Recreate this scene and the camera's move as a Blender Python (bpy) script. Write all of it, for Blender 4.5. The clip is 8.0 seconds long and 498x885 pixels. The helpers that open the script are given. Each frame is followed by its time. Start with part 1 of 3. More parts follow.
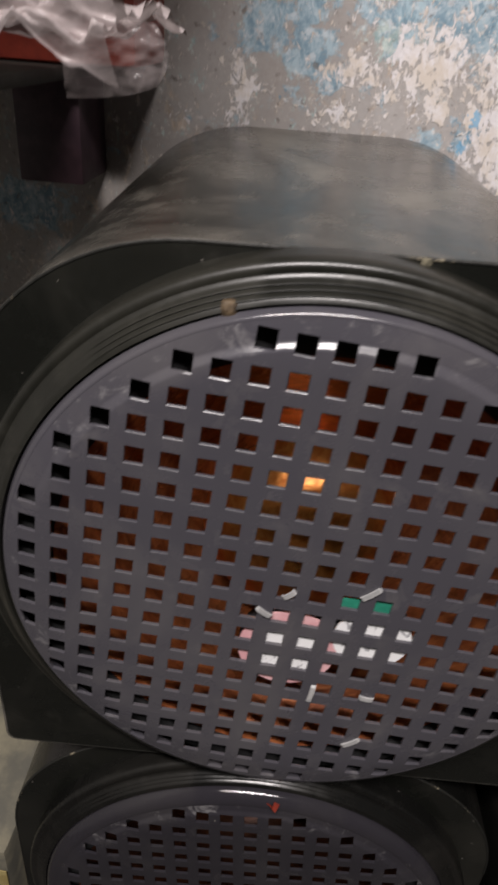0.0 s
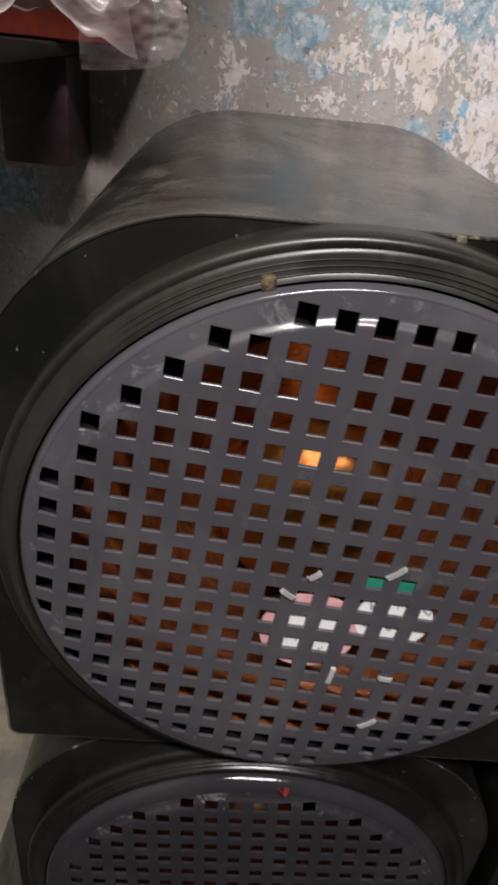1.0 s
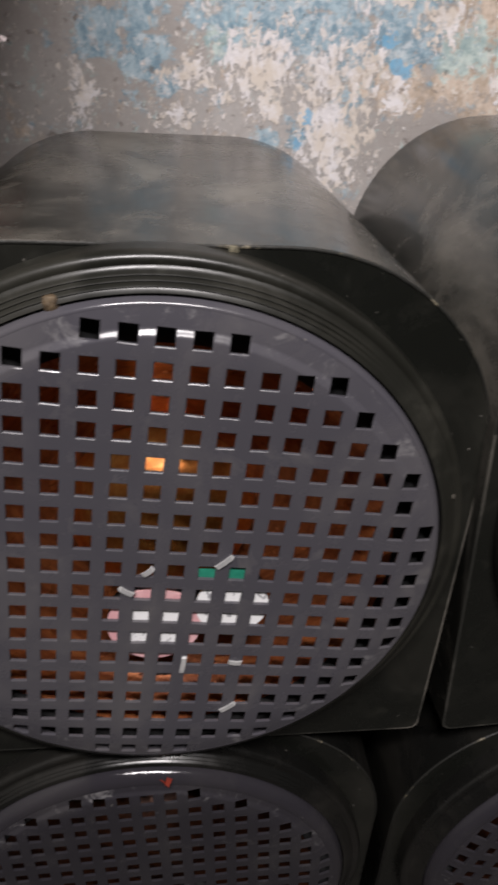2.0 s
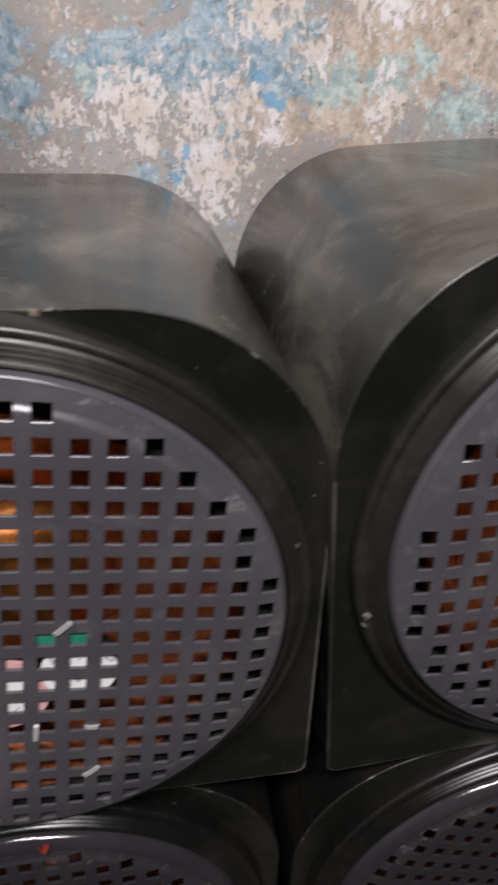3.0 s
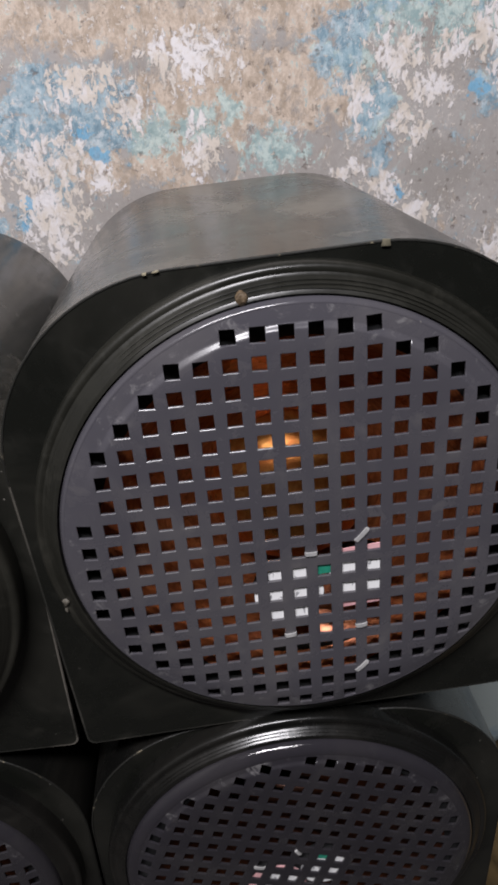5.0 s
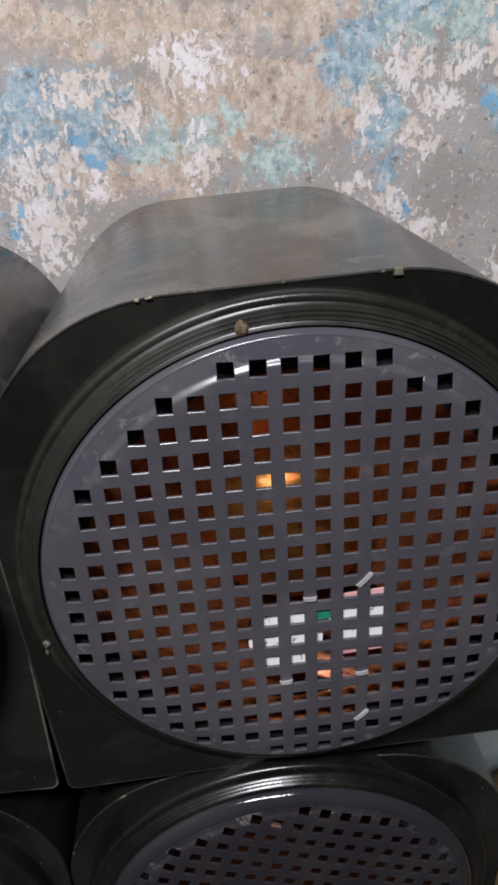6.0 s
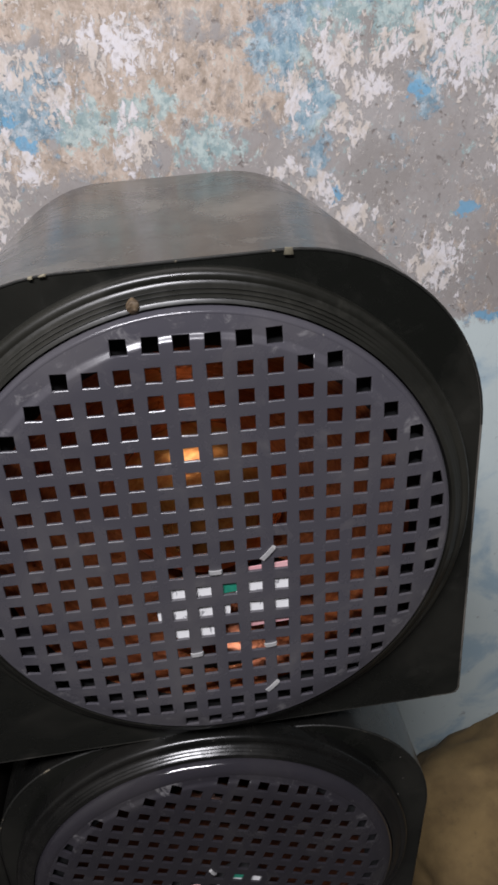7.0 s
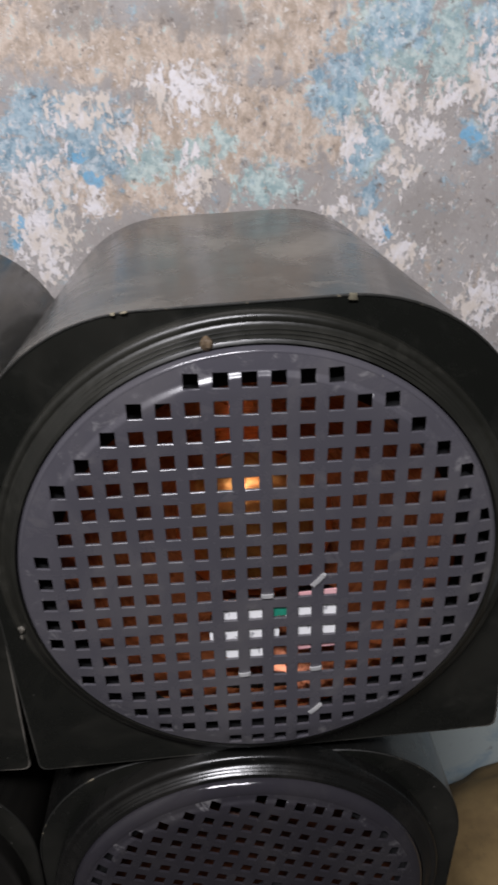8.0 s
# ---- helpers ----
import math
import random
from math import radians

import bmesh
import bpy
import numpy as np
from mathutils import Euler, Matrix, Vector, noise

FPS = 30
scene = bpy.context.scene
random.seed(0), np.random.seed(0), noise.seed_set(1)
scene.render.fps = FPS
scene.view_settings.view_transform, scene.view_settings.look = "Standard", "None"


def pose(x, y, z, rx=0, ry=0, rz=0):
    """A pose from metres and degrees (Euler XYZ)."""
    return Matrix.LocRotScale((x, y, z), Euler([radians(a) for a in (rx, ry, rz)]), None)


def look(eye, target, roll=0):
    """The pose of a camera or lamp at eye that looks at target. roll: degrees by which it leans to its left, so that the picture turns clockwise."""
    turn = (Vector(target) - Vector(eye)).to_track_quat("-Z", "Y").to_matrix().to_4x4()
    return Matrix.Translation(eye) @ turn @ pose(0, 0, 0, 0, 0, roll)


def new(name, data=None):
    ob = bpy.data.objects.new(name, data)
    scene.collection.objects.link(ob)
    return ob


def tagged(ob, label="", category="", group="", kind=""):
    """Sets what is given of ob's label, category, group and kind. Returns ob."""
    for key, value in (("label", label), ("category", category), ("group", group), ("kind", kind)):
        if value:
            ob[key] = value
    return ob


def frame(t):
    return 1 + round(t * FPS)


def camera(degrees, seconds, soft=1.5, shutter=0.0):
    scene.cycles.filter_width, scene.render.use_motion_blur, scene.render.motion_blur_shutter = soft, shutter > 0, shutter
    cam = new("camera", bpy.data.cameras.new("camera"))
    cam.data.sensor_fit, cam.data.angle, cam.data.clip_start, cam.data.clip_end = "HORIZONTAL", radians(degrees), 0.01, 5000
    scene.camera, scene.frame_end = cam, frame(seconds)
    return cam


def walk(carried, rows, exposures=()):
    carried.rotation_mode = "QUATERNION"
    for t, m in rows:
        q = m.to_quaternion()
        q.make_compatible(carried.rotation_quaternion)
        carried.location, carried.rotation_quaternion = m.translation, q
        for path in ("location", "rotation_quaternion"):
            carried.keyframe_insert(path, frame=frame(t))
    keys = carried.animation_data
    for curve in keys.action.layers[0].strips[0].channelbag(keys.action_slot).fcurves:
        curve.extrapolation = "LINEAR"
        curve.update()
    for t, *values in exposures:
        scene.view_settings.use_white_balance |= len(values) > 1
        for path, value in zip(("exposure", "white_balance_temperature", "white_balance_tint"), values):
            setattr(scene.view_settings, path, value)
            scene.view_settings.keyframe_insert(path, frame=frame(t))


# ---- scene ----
cam = camera(39.5, 8.0, soft=3.0, shutter=0.4)
METRES, EYE, TILT, LEAN, TURN = 0.62, 1.04, -31.0, -3.5, 6.7
ROWS = [
    (0.0, 0.0, 0.0, 0.0, -0.0, 0.0, 0.0),
    (0.5, -0.0756, 0.0411, -0.0168, -3.62, -1.35, -0.22),
    (1.0, -0.0549, 0.0076, -0.0109, -3.8, -0.41, 0.5),
    (1.2, -0.0384, -0.0172, -0.0201, -3.25, -1.32, 0.58),
    (2.3, 0.0625, -0.0399, -0.0182, -10.91, -0.34, 7.15),
    (2.5, 0.0662, -0.0184, -0.0099, -12.51, -0.82, 7.43),
    (3.0, 0.1616, -0.0424, 0.0047, -10.43, 0.41, 8.27),
    (3.5, 0.3319, -0.1174, -0.0217, -9.21, 0.85, 8.25),
    (4.0, 0.455, -0.1505, -0.0409, -7.18, 0.46, 5.59),
    (4.5, 0.5173, -0.1925, -0.0799, -4.56, 1.29, 9.61),
    (4.7, 0.5159, -0.2014, -0.0745, -4.3, 2.01, 9.76),
    (5.8, 0.5204, -0.1583, -0.0334, -5.82, 3.02, 9.9),
    (6.0, 0.5218, -0.154, -0.0299, -5.07, 2.92, 8.68),
    (6.5, 0.567, -0.1622, -0.0478, -6.35, 2.53, 10.26),
    (7.0, 0.5872, -0.1758, -0.0532, -7.02, 1.76, 8.98),
    (7.5, 0.5852, -0.1965, -0.0526, -6.68, 2.66, 8.42),
    (8.0, 0.5529, -0.2091, -0.0405, -4.99, 3.72, 6.57),
]
walk(cam, [(t, pose(0, 0, EYE, TILT, LEAN, TURN) @ pose(METRES * x, METRES * y, METRES * z, 90 + pitch, roll, yaw)) for t, x, y, z, yaw, pitch, roll in ROWS],
     [(0.0, 0.0, 6900, 11), (1.2, 0.0, 6850, 11), (2.5, 0.0, 6680, 10), (4.5, 0.0, 6500, 10), (5.8, 0.0, 6330, 10), (8.0, 0.0, 6300, 10)])

# ---- world and lamps ----
world = bpy.data.worlds.new("room_dusk")
scene.world = world
world.use_nodes = True
world.node_tree.nodes["Background"].inputs[0].default_value = (0.75, 0.85, 1.0, 1)
world.node_tree.nodes["Background"].inputs[1].default_value = 0.006

TUBE_AT = (0.02, -0.72, 2.34)
tube_light = bpy.data.lights.new("tube_light", "AREA")
tube_light.shape, tube_light.size, tube_light.size_y = "RECTANGLE", 0.90, 0.10
tube_light.energy, tube_light.color = 49.5, (0.99, 0.955, 0.985)
tube_ob = new("tube_light", tube_light)
tube_ob.matrix_world = look(TUBE_AT, (0.34, 0.30, 0.85))
tagged(tube_ob, "white ceiling tube lamp lighting the corner", "lamp")


# ---- materials ----
class Nodes:
    """Short hand for building a node material."""

    def __init__(self, name, rough=0.5, metal=0.0):
        self.mat = bpy.data.materials.new(name)
        self.mat.use_nodes = True
        self.tree = self.mat.node_tree
        self.shaken = None
        self.bsdf = self.tree.nodes["Principled BSDF"]
        self.bsdf.inputs["Roughness"].default_value = rough
        self.bsdf.inputs["Metallic"].default_value = metal
        self.geo = self.tree.nodes.new("ShaderNodeTexCoord").outputs["Object"]

    def node(self, kind, **values):
        n = self.tree.nodes.new("ShaderNode" + kind)
        for key, value in values.items():
            setattr(n, key, value)
        return n

    def link(self, a, b):
        if hasattr(a, "links"):
            self.tree.links.new(a, b)
        else:
            b.default_value = a

    def noise(self, scale, detail=4.0, rough=0.55, distort=0.0, vector=None, stretch=None):
        n = self.node("TexNoise")
        n.inputs["Scale"].default_value, n.inputs["Detail"].default_value = scale, detail
        n.inputs["Roughness"].default_value, n.inputs["Distortion"].default_value = rough, distort
        v = vector or self.geo
        if stretch:
            m = self.node("Mapping")
            m.inputs["Scale"].default_value = stretch
            self.link(v, m.inputs["Vector"])
            v = m.outputs[0]
        self.link(v, n.inputs["Vector"])
        return n.outputs["Fac"]

    def math(self, op, a, b=0.0, c=0.0):
        n = self.node("Math", operation=op)
        for value, slot in zip((a, b, c), n.inputs):
            self.link(value, slot)
        return n.outputs[0]

    def ramp(self, fac, low, high, a=0.0, b=1.0):
        n = self.node("MapRange", interpolation_type="SMOOTHSTEP")
        for value, slot in zip((fac, low, high, a, b), n.inputs):
            self.link(value, slot)
        return n.outputs[0]

    def mix(self, fac, a, b):
        n = self.node("Mix", data_type="RGBA")
        self.link(fac, n.inputs[0])
        for value, slot in ((a, n.inputs[6]), (b, n.inputs[7])):
            self.link((*value, 1) if isinstance(value, tuple) else value, slot)
        return n.outputs[2]

    def warped(self):
        """The place, shaken by noise, so that patches get ragged outlines."""
        if self.shaken is None:
            n = self.node("TexNoise")
            n.inputs["Scale"].default_value, n.inputs["Detail"].default_value, n.inputs["Roughness"].default_value = 55, 4, 0.65
            self.link(self.geo, n.inputs["Vector"])
            v = self.node("VectorMath", operation="MULTIPLY_ADD")
            self.link(n.outputs["Color"], v.inputs[0])
            v.inputs[1].default_value, v.inputs[2].default_value = (0.05, 0.05, 0.05), (-0.025, -0.025, -0.025)
            w = self.node("VectorMath", operation="ADD")
            self.link(self.geo, w.inputs[0])
            self.link(v.outputs[0], w.inputs[1])
            self.shaken = w.outputs[0]
        return self.shaken

    def blob(self, x, z, rx, rz):
        """1 at a place of the wall, falling to 0 at the edge of an ellipse."""
        m = self.node("Mapping", vector_type="TEXTURE")
        m.inputs["Location"].default_value = (x, 0, z)
        m.inputs["Scale"].default_value = (rx, 5.0, rz)
        self.link(self.warped(), m.inputs["Vector"])
        g = self.node("TexGradient", gradient_type="SPHERICAL")
        self.link(m.outputs[0], g.inputs[0])
        return g.outputs["Fac"]

    def blobs(self, rows):
        total = None
        for row in rows:
            b = self.blob(*row)
            total = b if total is None else self.math("MAXIMUM", total, b)
        return total

    def bump(self, height, strength=0.3, distance=0.002):
        n = self.node("Bump")
        if self.bsdf.inputs["Normal"].is_linked:
            self.link(self.bsdf.inputs["Normal"].links[0].from_socket, n.inputs["Normal"])
        n.inputs["Strength"].default_value, n.inputs["Distance"].default_value = strength, distance
        self.link(height, n.inputs["Height"])
        self.link(n.outputs[0], self.bsdf.inputs["Normal"])

    def done(self, colour=None, rough=None):
        if colour is not None:
            self.link((*colour, 1) if isinstance(colour, tuple) else colour, self.bsdf.inputs["Base Color"])
        if rough is not None:
            self.link(rough, self.bsdf.inputs["Roughness"])
        return self.mat


def plaster_wall():
    n = Nodes("peeling_plaster", 0.8)
    fine = n.noise(160, 6, 0.7)
    mid = n.noise(58, 8, 0.74, 0.25)
    mid_b = n.noise(80, 8, 0.75, 0.3, stretch=(1.15, 1, 0.8))
    mid_c = n.noise(42, 8, 0.74, 0.4, stretch=(1, 1, 0.7))
    big = n.noise(7, 3, 0.5)
    speckle = n.noise(95, 7, 0.72, 0.3)
    cement = n.mix(n.ramp(big, 0.3, 0.7), (0.33, 0.30, 0.28), (0.43, 0.405, 0.39))
    cement = n.mix(n.ramp(fine, 0.40, 0.75, 0.0, 0.25), cement, (0.22, 0.19, 0.17))
    # bare sandy plaster
    sand_at = n.blobs([(0.39, 1.157, 0.156, 0.060), (0.26, 1.14, 0.131, 0.045), (0.353, 1.091, 0.133, 0.040), (0.421, 1.076, 0.088, 0.051), (0.335, 1.055, 0.100, 0.033),
                        (0.18, 1.151, 0.107, 0.051), (0.199, 1.013, 0.079, 0.032), (0.277, 1.067, 0.079, 0.054), (0.335, 1.064, 0.070, 0.063), (0.2, 1.021, 0.045, 0.037),
                        (0.27, 1.015, 0.060, 0.040)])
    sand = n.ramp(n.math("ADD", mid_c, n.math("MULTIPLY", sand_at, 0.34)), 0.54, 0.68)
    sandy = n.mix(n.ramp(mid_b, 0.36, 0.64), (0.40, 0.32, 0.25), (0.66, 0.55, 0.46))
    sandy = n.mix(n.ramp(speckle, 0.56, 0.66, 0.0, 0.6), sandy, (0.25, 0.205, 0.17))
    colour = n.mix(sand, cement, sandy)
    smear_at = n.blobs([(0.326, 1.166, 0.089, 0.024), (0.198, 1.167, 0.055, 0.022), (0.546, 1.13, 0.049, 0.049), (0.557, 0.992, 0.054, 0.060)])
    colour = n.mix(n.ramp(smear_at, 0.15, 0.6, 0.0, 0.7), colour, (0.30, 0.275, 0.255))
    # faded aqua wash
    aqua_at = n.blobs([(0.660, 1.120, 0.070, 0.060), (0.265, 1.041, 0.061, 0.027), (0.382, 1.02, 0.054, 0.027), (0.494, 1.146, 0.058, 0.060), (0.459, 1.102, 0.036, 0.025), (0.485, 1.063, 0.036, 0.044),
                        (0.559, 1.149, 0.083, 0.060), (0.341, 1.063, 0.020, 0.019), (0.265, 1.04, 0.046, 0.024), (0.045, 1.04, 0.034, 0.032), (0.307, 1.047, 0.044, 0.024)])
    aqua = n.ramp(n.math("ADD", mid_b, n.math("MULTIPLY", aqua_at, 0.30)), 0.575, 0.665)
    colour = n.mix(n.math("MULTIPLY", aqua, 0.85), colour, n.mix(n.ramp(speckle, 0.4, 0.6), (0.27, 0.40, 0.41), (0.55, 0.66, 0.63)))
    # blue limewash, rubbed and mottled
    blue_at = n.blobs([(0.453, 1.114, 0.050, 0.050), (0.48, 1.053, 0.034, 0.053), (0.498, 1.012, 0.016, 0.045), (0.178, 1.087, 0.102, 0.032), (0.203, 1.054, 0.051, 0.046),
                        (0.146, 1.051, 0.056, 0.042), (0.132, 1.074, 0.043, 0.032), (0.599, 1.069, 0.026, 0.053), (0.498, 1.165, 0.064, 0.046), (0.591, 1.159, 0.032, 0.037),
                        (0.083, 1.057, 0.096, 0.040), (-0.026, 1.028, 0.030, 0.048), (-0.014, 1.001, 0.024, 0.022), (0.124, 1.049, 0.040, 0.050), (0.214, 1.037, 0.050, 0.026),
                        (0.081, 0.967, 0.019, 0.013), (0.12, 0.967, 0.021, 0.016), (-0.061, 1.044, 0.037, 0.037), (0.189, 1.051, 0.030, 0.042), (0.156, 0.991, 0.021, 0.024),
                        (-0.031, 1.045, 0.030, 0.086), (0.059, 1.055, 0.056, 0.030), (-0.285, 0.877, 0.067, 0.042)])
    blue = n.ramp(n.math("ADD", mid, n.math("MULTIPLY", blue_at, 0.33)), 0.575, 0.69)
    washed = n.mix(n.ramp(mid_b, 0.38, 0.60), (0.15, 0.28, 0.37), (0.40, 0.53, 0.60))
    washed = n.mix(n.ramp(speckle, 0.50, 0.62, 0.0, 0.75), washed, (0.62, 0.68, 0.72))
    colour = n.mix(n.math("MULTIPLY", blue, 0.85), colour, washed)
    # left-over flakes of white distemper
    white_at = n.blobs([(0.635, 1.105, 0.055, 0.060), (0.615, 1.150, 0.050, 0.040), (0.690, 1.060, 0.050, 0.080),
                        (0.297, 1.106, 0.070, 0.037), (0.311, 1.025, 0.031, 0.043), (0.195, 1.09, 0.060, 0.031), (0.469, 1.063, 0.020, 0.051), (0.539, 1.072, 0.040, 0.028),
                        (0.516, 1.042, 0.017, 0.029), (0.592, 1.115, 0.039, 0.039), (0.56, 1.105, 0.033, 0.025), (0.466, 0.996, 0.046, 0.016), (0.498, 0.977, 0.046, 0.020),
                        (0.531, 0.953, 0.037, 0.022), (0.15, 0.967, 0.053, 0.062), (0.137, 0.984, 0.040, 0.036), (0.627, 0.897, 0.048, 0.051), (0.141, 1.018, 0.059, 0.022),
                        (0.534, 1.031, 0.020, 0.017), (0.51, 1.102, 0.037, 0.036), (0.069, 1.02, 0.046, 0.051), (0.091, 1.024, 0.023, 0.048), (0.138, 1.018, 0.040, 0.045),
                        (0.157, 0.965, 0.034, 0.037), (0.149, 0.932, 0.037, 0.022), (0.01, 1.011, 0.036, 0.020), (0.001, 0.976, 0.039, 0.009), (0.173, 1.028, 0.031, 0.036),
                        (0.307, 1.017, 0.033, 0.023), (0.202, 1.003, 0.026, 0.025), (0.236, 1.06, 0.031, 0.025), (0.084, 0.997, 0.029, 0.025), (-0.083, 0.989, 0.020, 0.046),
                        (0.14, 0.947, 0.023, 0.045)])
    flake_noise = n.noise(120, 7, 0.70, 0.6, stretch=(1.1, 1, 0.7))
    white = n.ramp(n.math("ADD", flake_noise, n.math("MULTIPLY", white_at, 0.25)), 0.580, 0.650)
    flake = n.mix(n.ramp(mid_c, 0.4, 0.6), (0.66, 0.59, 0.52), (0.78, 0.75, 0.76))
    flake = n.mix(n.ramp(speckle, 0.54, 0.66, 0.0, 0.5), flake, (0.42, 0.38, 0.35))
    colour = n.mix(white, colour, flake)
    crumbs = n.math("ADD", n.noise(190, 6, 0.72, 0.2), n.math("MULTIPLY", n.ramp(big, 0.35, 0.65), 0.05))
    crumb = n.math("MULTIPLY", n.ramp(crumbs, 0.60, 0.65), n.ramp(mid_c, 0.46, 0.56))
    colour = n.mix(n.math("MULTIPLY", crumb, 0.75), colour, (0.72, 0.67, 0.62))
    # bright chips of fresh blue
    chip = n.ramp(n.blobs([(0.652, 0.957, 0.016, 0.011), (0.125, 0.985, 0.006, 0.008), (0.118, 0.963, 0.005, 0.007), (0.59, 1.07, 0.012, 0.018),
                           (0.205, 1.022, 0.010, 0.009), (0.19, 1.045, 0.009, 0.009), (0.70, 0.835, 0.045, 0.010), (0.51, 0.97, 0.008, 0.016)]), 0.05, 0.45)
    chip = n.math("MULTIPLY", chip, n.ramp(n.math("ADD", mid, n.math("MULTIPLY", chip, 0.12)), 0.50, 0.56))
    colour = n.mix(n.math("MULTIPLY", chip, 0.8), colour, (0.17, 0.42, 0.63))
    # pits with dark dirt
    pits = n.ramp(n.noise(105, 5, 0.66, 0.2), 0.61, 0.69)
    colour = n.mix(n.math("MULTIPLY", pits, 0.65), colour, (0.19, 0.16, 0.14))
    # the lower wall is smooth and pale
    sep = n.node("SeparateXYZ")
    n.link(n.geo, sep.inputs[0])
    edge = n.math("ADD", sep.outputs[2], n.math("MULTIPLY", n.math("SUBTRACT", mid, 0.5), 0.06))
    low = n.math("MULTIPLY", n.ramp(edge, 0.835, 0.825), n.ramp(sep.outputs[0], 0.30, 0.42))
    smear = n.ramp(n.noise(11, 5, 0.6, 0.5), 0.5, 0.68)
    dirt = n.ramp(n.noise(38, 5, 0.66), 0.62, 0.70)
    pale = n.mix(n.math("MULTIPLY", smear, 0.75), (0.60, 0.68, 0.67), (0.30, 0.44, 0.54))
    pale = n.mix(n.math("MULTIPLY", dirt, 0.6), pale, (0.22, 0.23, 0.24))
    colour = n.mix(low, colour, pale)
    layers = n.math("ADD", n.math("MULTIPLY", white, 0.9), n.math("ADD", n.math("MULTIPLY", blue, 0.3), n.math("MULTIPLY", sand, -0.5)))
    layers = n.math("ADD", layers, n.math("ADD", n.math("MULTIPLY", fine, 0.5), n.math("MULTIPLY", pits, -1.0)))
    n.bump(n.math("MULTIPLY", layers, n.math("SUBTRACT", 1.0, n.math("MULTIPLY", low, 0.8))), 0.5, 0.0014)
    return n.done(colour, 0.85)


def black_plastic(name, base, rough_low, rough_high, dust, dust_amount, grain=0.12, scuff=0.35, rim=0.0, specks=0.735):
    n = Nodes(name, 0.4)
    smudge = n.noise(10, 5, 0.62, 0.7, stretch=(1, 0.6, 1))
    film = n.noise(38, 5, 0.7, 0.4)
    speck = n.noise(210, 3, 0.6)
    scratch = n.noise(60, 4, 0.8, 1.8, stretch=(1, 1, 0.35))
    colour = n.mix(n.ramp(smudge, 0.42, 0.72, 0.0, dust_amount), base, dust)
    colour = n.mix(n.ramp(film, 0.55, 0.78, 0.0, scuff), colour, dust)
    colour = n.mix(n.ramp(speck, specks, specks + 0.05, 0.0, 0.5), colour, (0.30, 0.28, 0.25))
    colour = n.mix(n.ramp(scratch, 0.70, 0.76, 0.0, 0.2), colour, dust)
    if rim:
        # chalky rubbed marks towards the rim of a round plate
        sep = n.node("SeparateXYZ")
        n.link(n.geo, sep.inputs[0])
        reach = n.math("SQRT", n.math("ADD", n.math("MULTIPLY", sep.outputs[0], sep.outputs[0]), n.math("MULTIPLY", sep.outputs[2], sep.outputs[2])))
        rub = n.math("ADD", n.noise(70, 6, 0.75, 0.6), n.ramp(reach, rim, 0.142, 0.0, 0.14))
        colour = n.mix(n.ramp(rub, 0.68, 0.82, 0.0, 0.40), colour, (0.30, 0.29, 0.29))
        # pressed step inside the rim
        upper = n.ramp(n.math("DIVIDE", sep.outputs[2], reach), 0.25, 0.75)
        n.bump(n.math("MULTIPLY", n.ramp(reach, 0.1335, 0.1388, 0.0, -1.0), upper), 1.0, 0.0023)
    n.bump(n.math("ADD", n.math("MULTIPLY", n.noise(420, 3, 0.6), 0.6), film), grain, 0.0006)
    rough = n.math("ADD", n.ramp(smudge, 0.3, 0.7, rough_low, rough_high), n.ramp(film, 0.45, 0.75, 0.0, 0.12))
    return n.done(colour, rough)


def cone_paper(name, dark, pale, deep, rough_low, rough_high, coat=0.0, metal=0.40):
    n = Nodes(name, 0.32, metal)
    sep = n.node("SeparateXYZ")
    n.link(n.geo, sep.inputs[0])
    angle = n.math("ARCTAN2", sep.outputs[2], sep.outputs[0])
    comb = n.node("CombineXYZ")
    n.link(n.math("MULTIPLY", angle, 1.0), comb.inputs[0])
    radius = n.math("SQRT", n.math("ADD", n.math("MULTIPLY", sep.outputs[0], sep.outputs[0]), n.math("MULTIPLY", sep.outputs[2], sep.outputs[2])))
    n.link(n.math("MULTIPLY", radius, 60.0), comb.inputs[1])
    fibre = n.noise(6, 5, 0.7, 0.8, vector=comb.outputs[0])
    patch = n.noise(22, 4, 0.6, 0.5)
    colour = n.mix(n.ramp(fibre, 0.3, 0.75), dark, pale)
    colour = n.mix(n.ramp(patch, 0.5, 0.75, 0.0, 0.6), colour, deep)
    n.bump(fibre, 0.25, 0.001)
    n.bsdf.inputs["Coat Weight"].default_value = coat
    n.bsdf.inputs["Coat Roughness"].default_value = 0.28
    n.bsdf.inputs["Coat Tint"].default_value = (1.0, 0.75, 0.4, 1)
    return n.done(colour, n.ramp(patch, 0.3, 0.7, rough_low, rough_high))


def printed_label():
    n = Nodes("printed_paper", 0.5)
    marks = n.ramp(n.noise(140, 2, 0.5, 0.4, stretch=(1.6, 1, 0.8)), 0.60, 0.64)
    colour = n.mix(n.math("MULTIPLY", marks, 0.75), (0.90, 0.90, 0.90), (0.22, 0.22, 0.24))
    return n.done(colour, 0.45)


def plain(name, a, b, rough, scale=40, bump=0.2):
    n = Nodes(name, rough)
    f = n.noise(scale, 5, 0.65)
    n.bump(n.noise(scale * 6, 4, 0.6), bump, 0.001)
    return n.done(n.mix(n.ramp(f, 0.35, 0.68), a, b), rough)


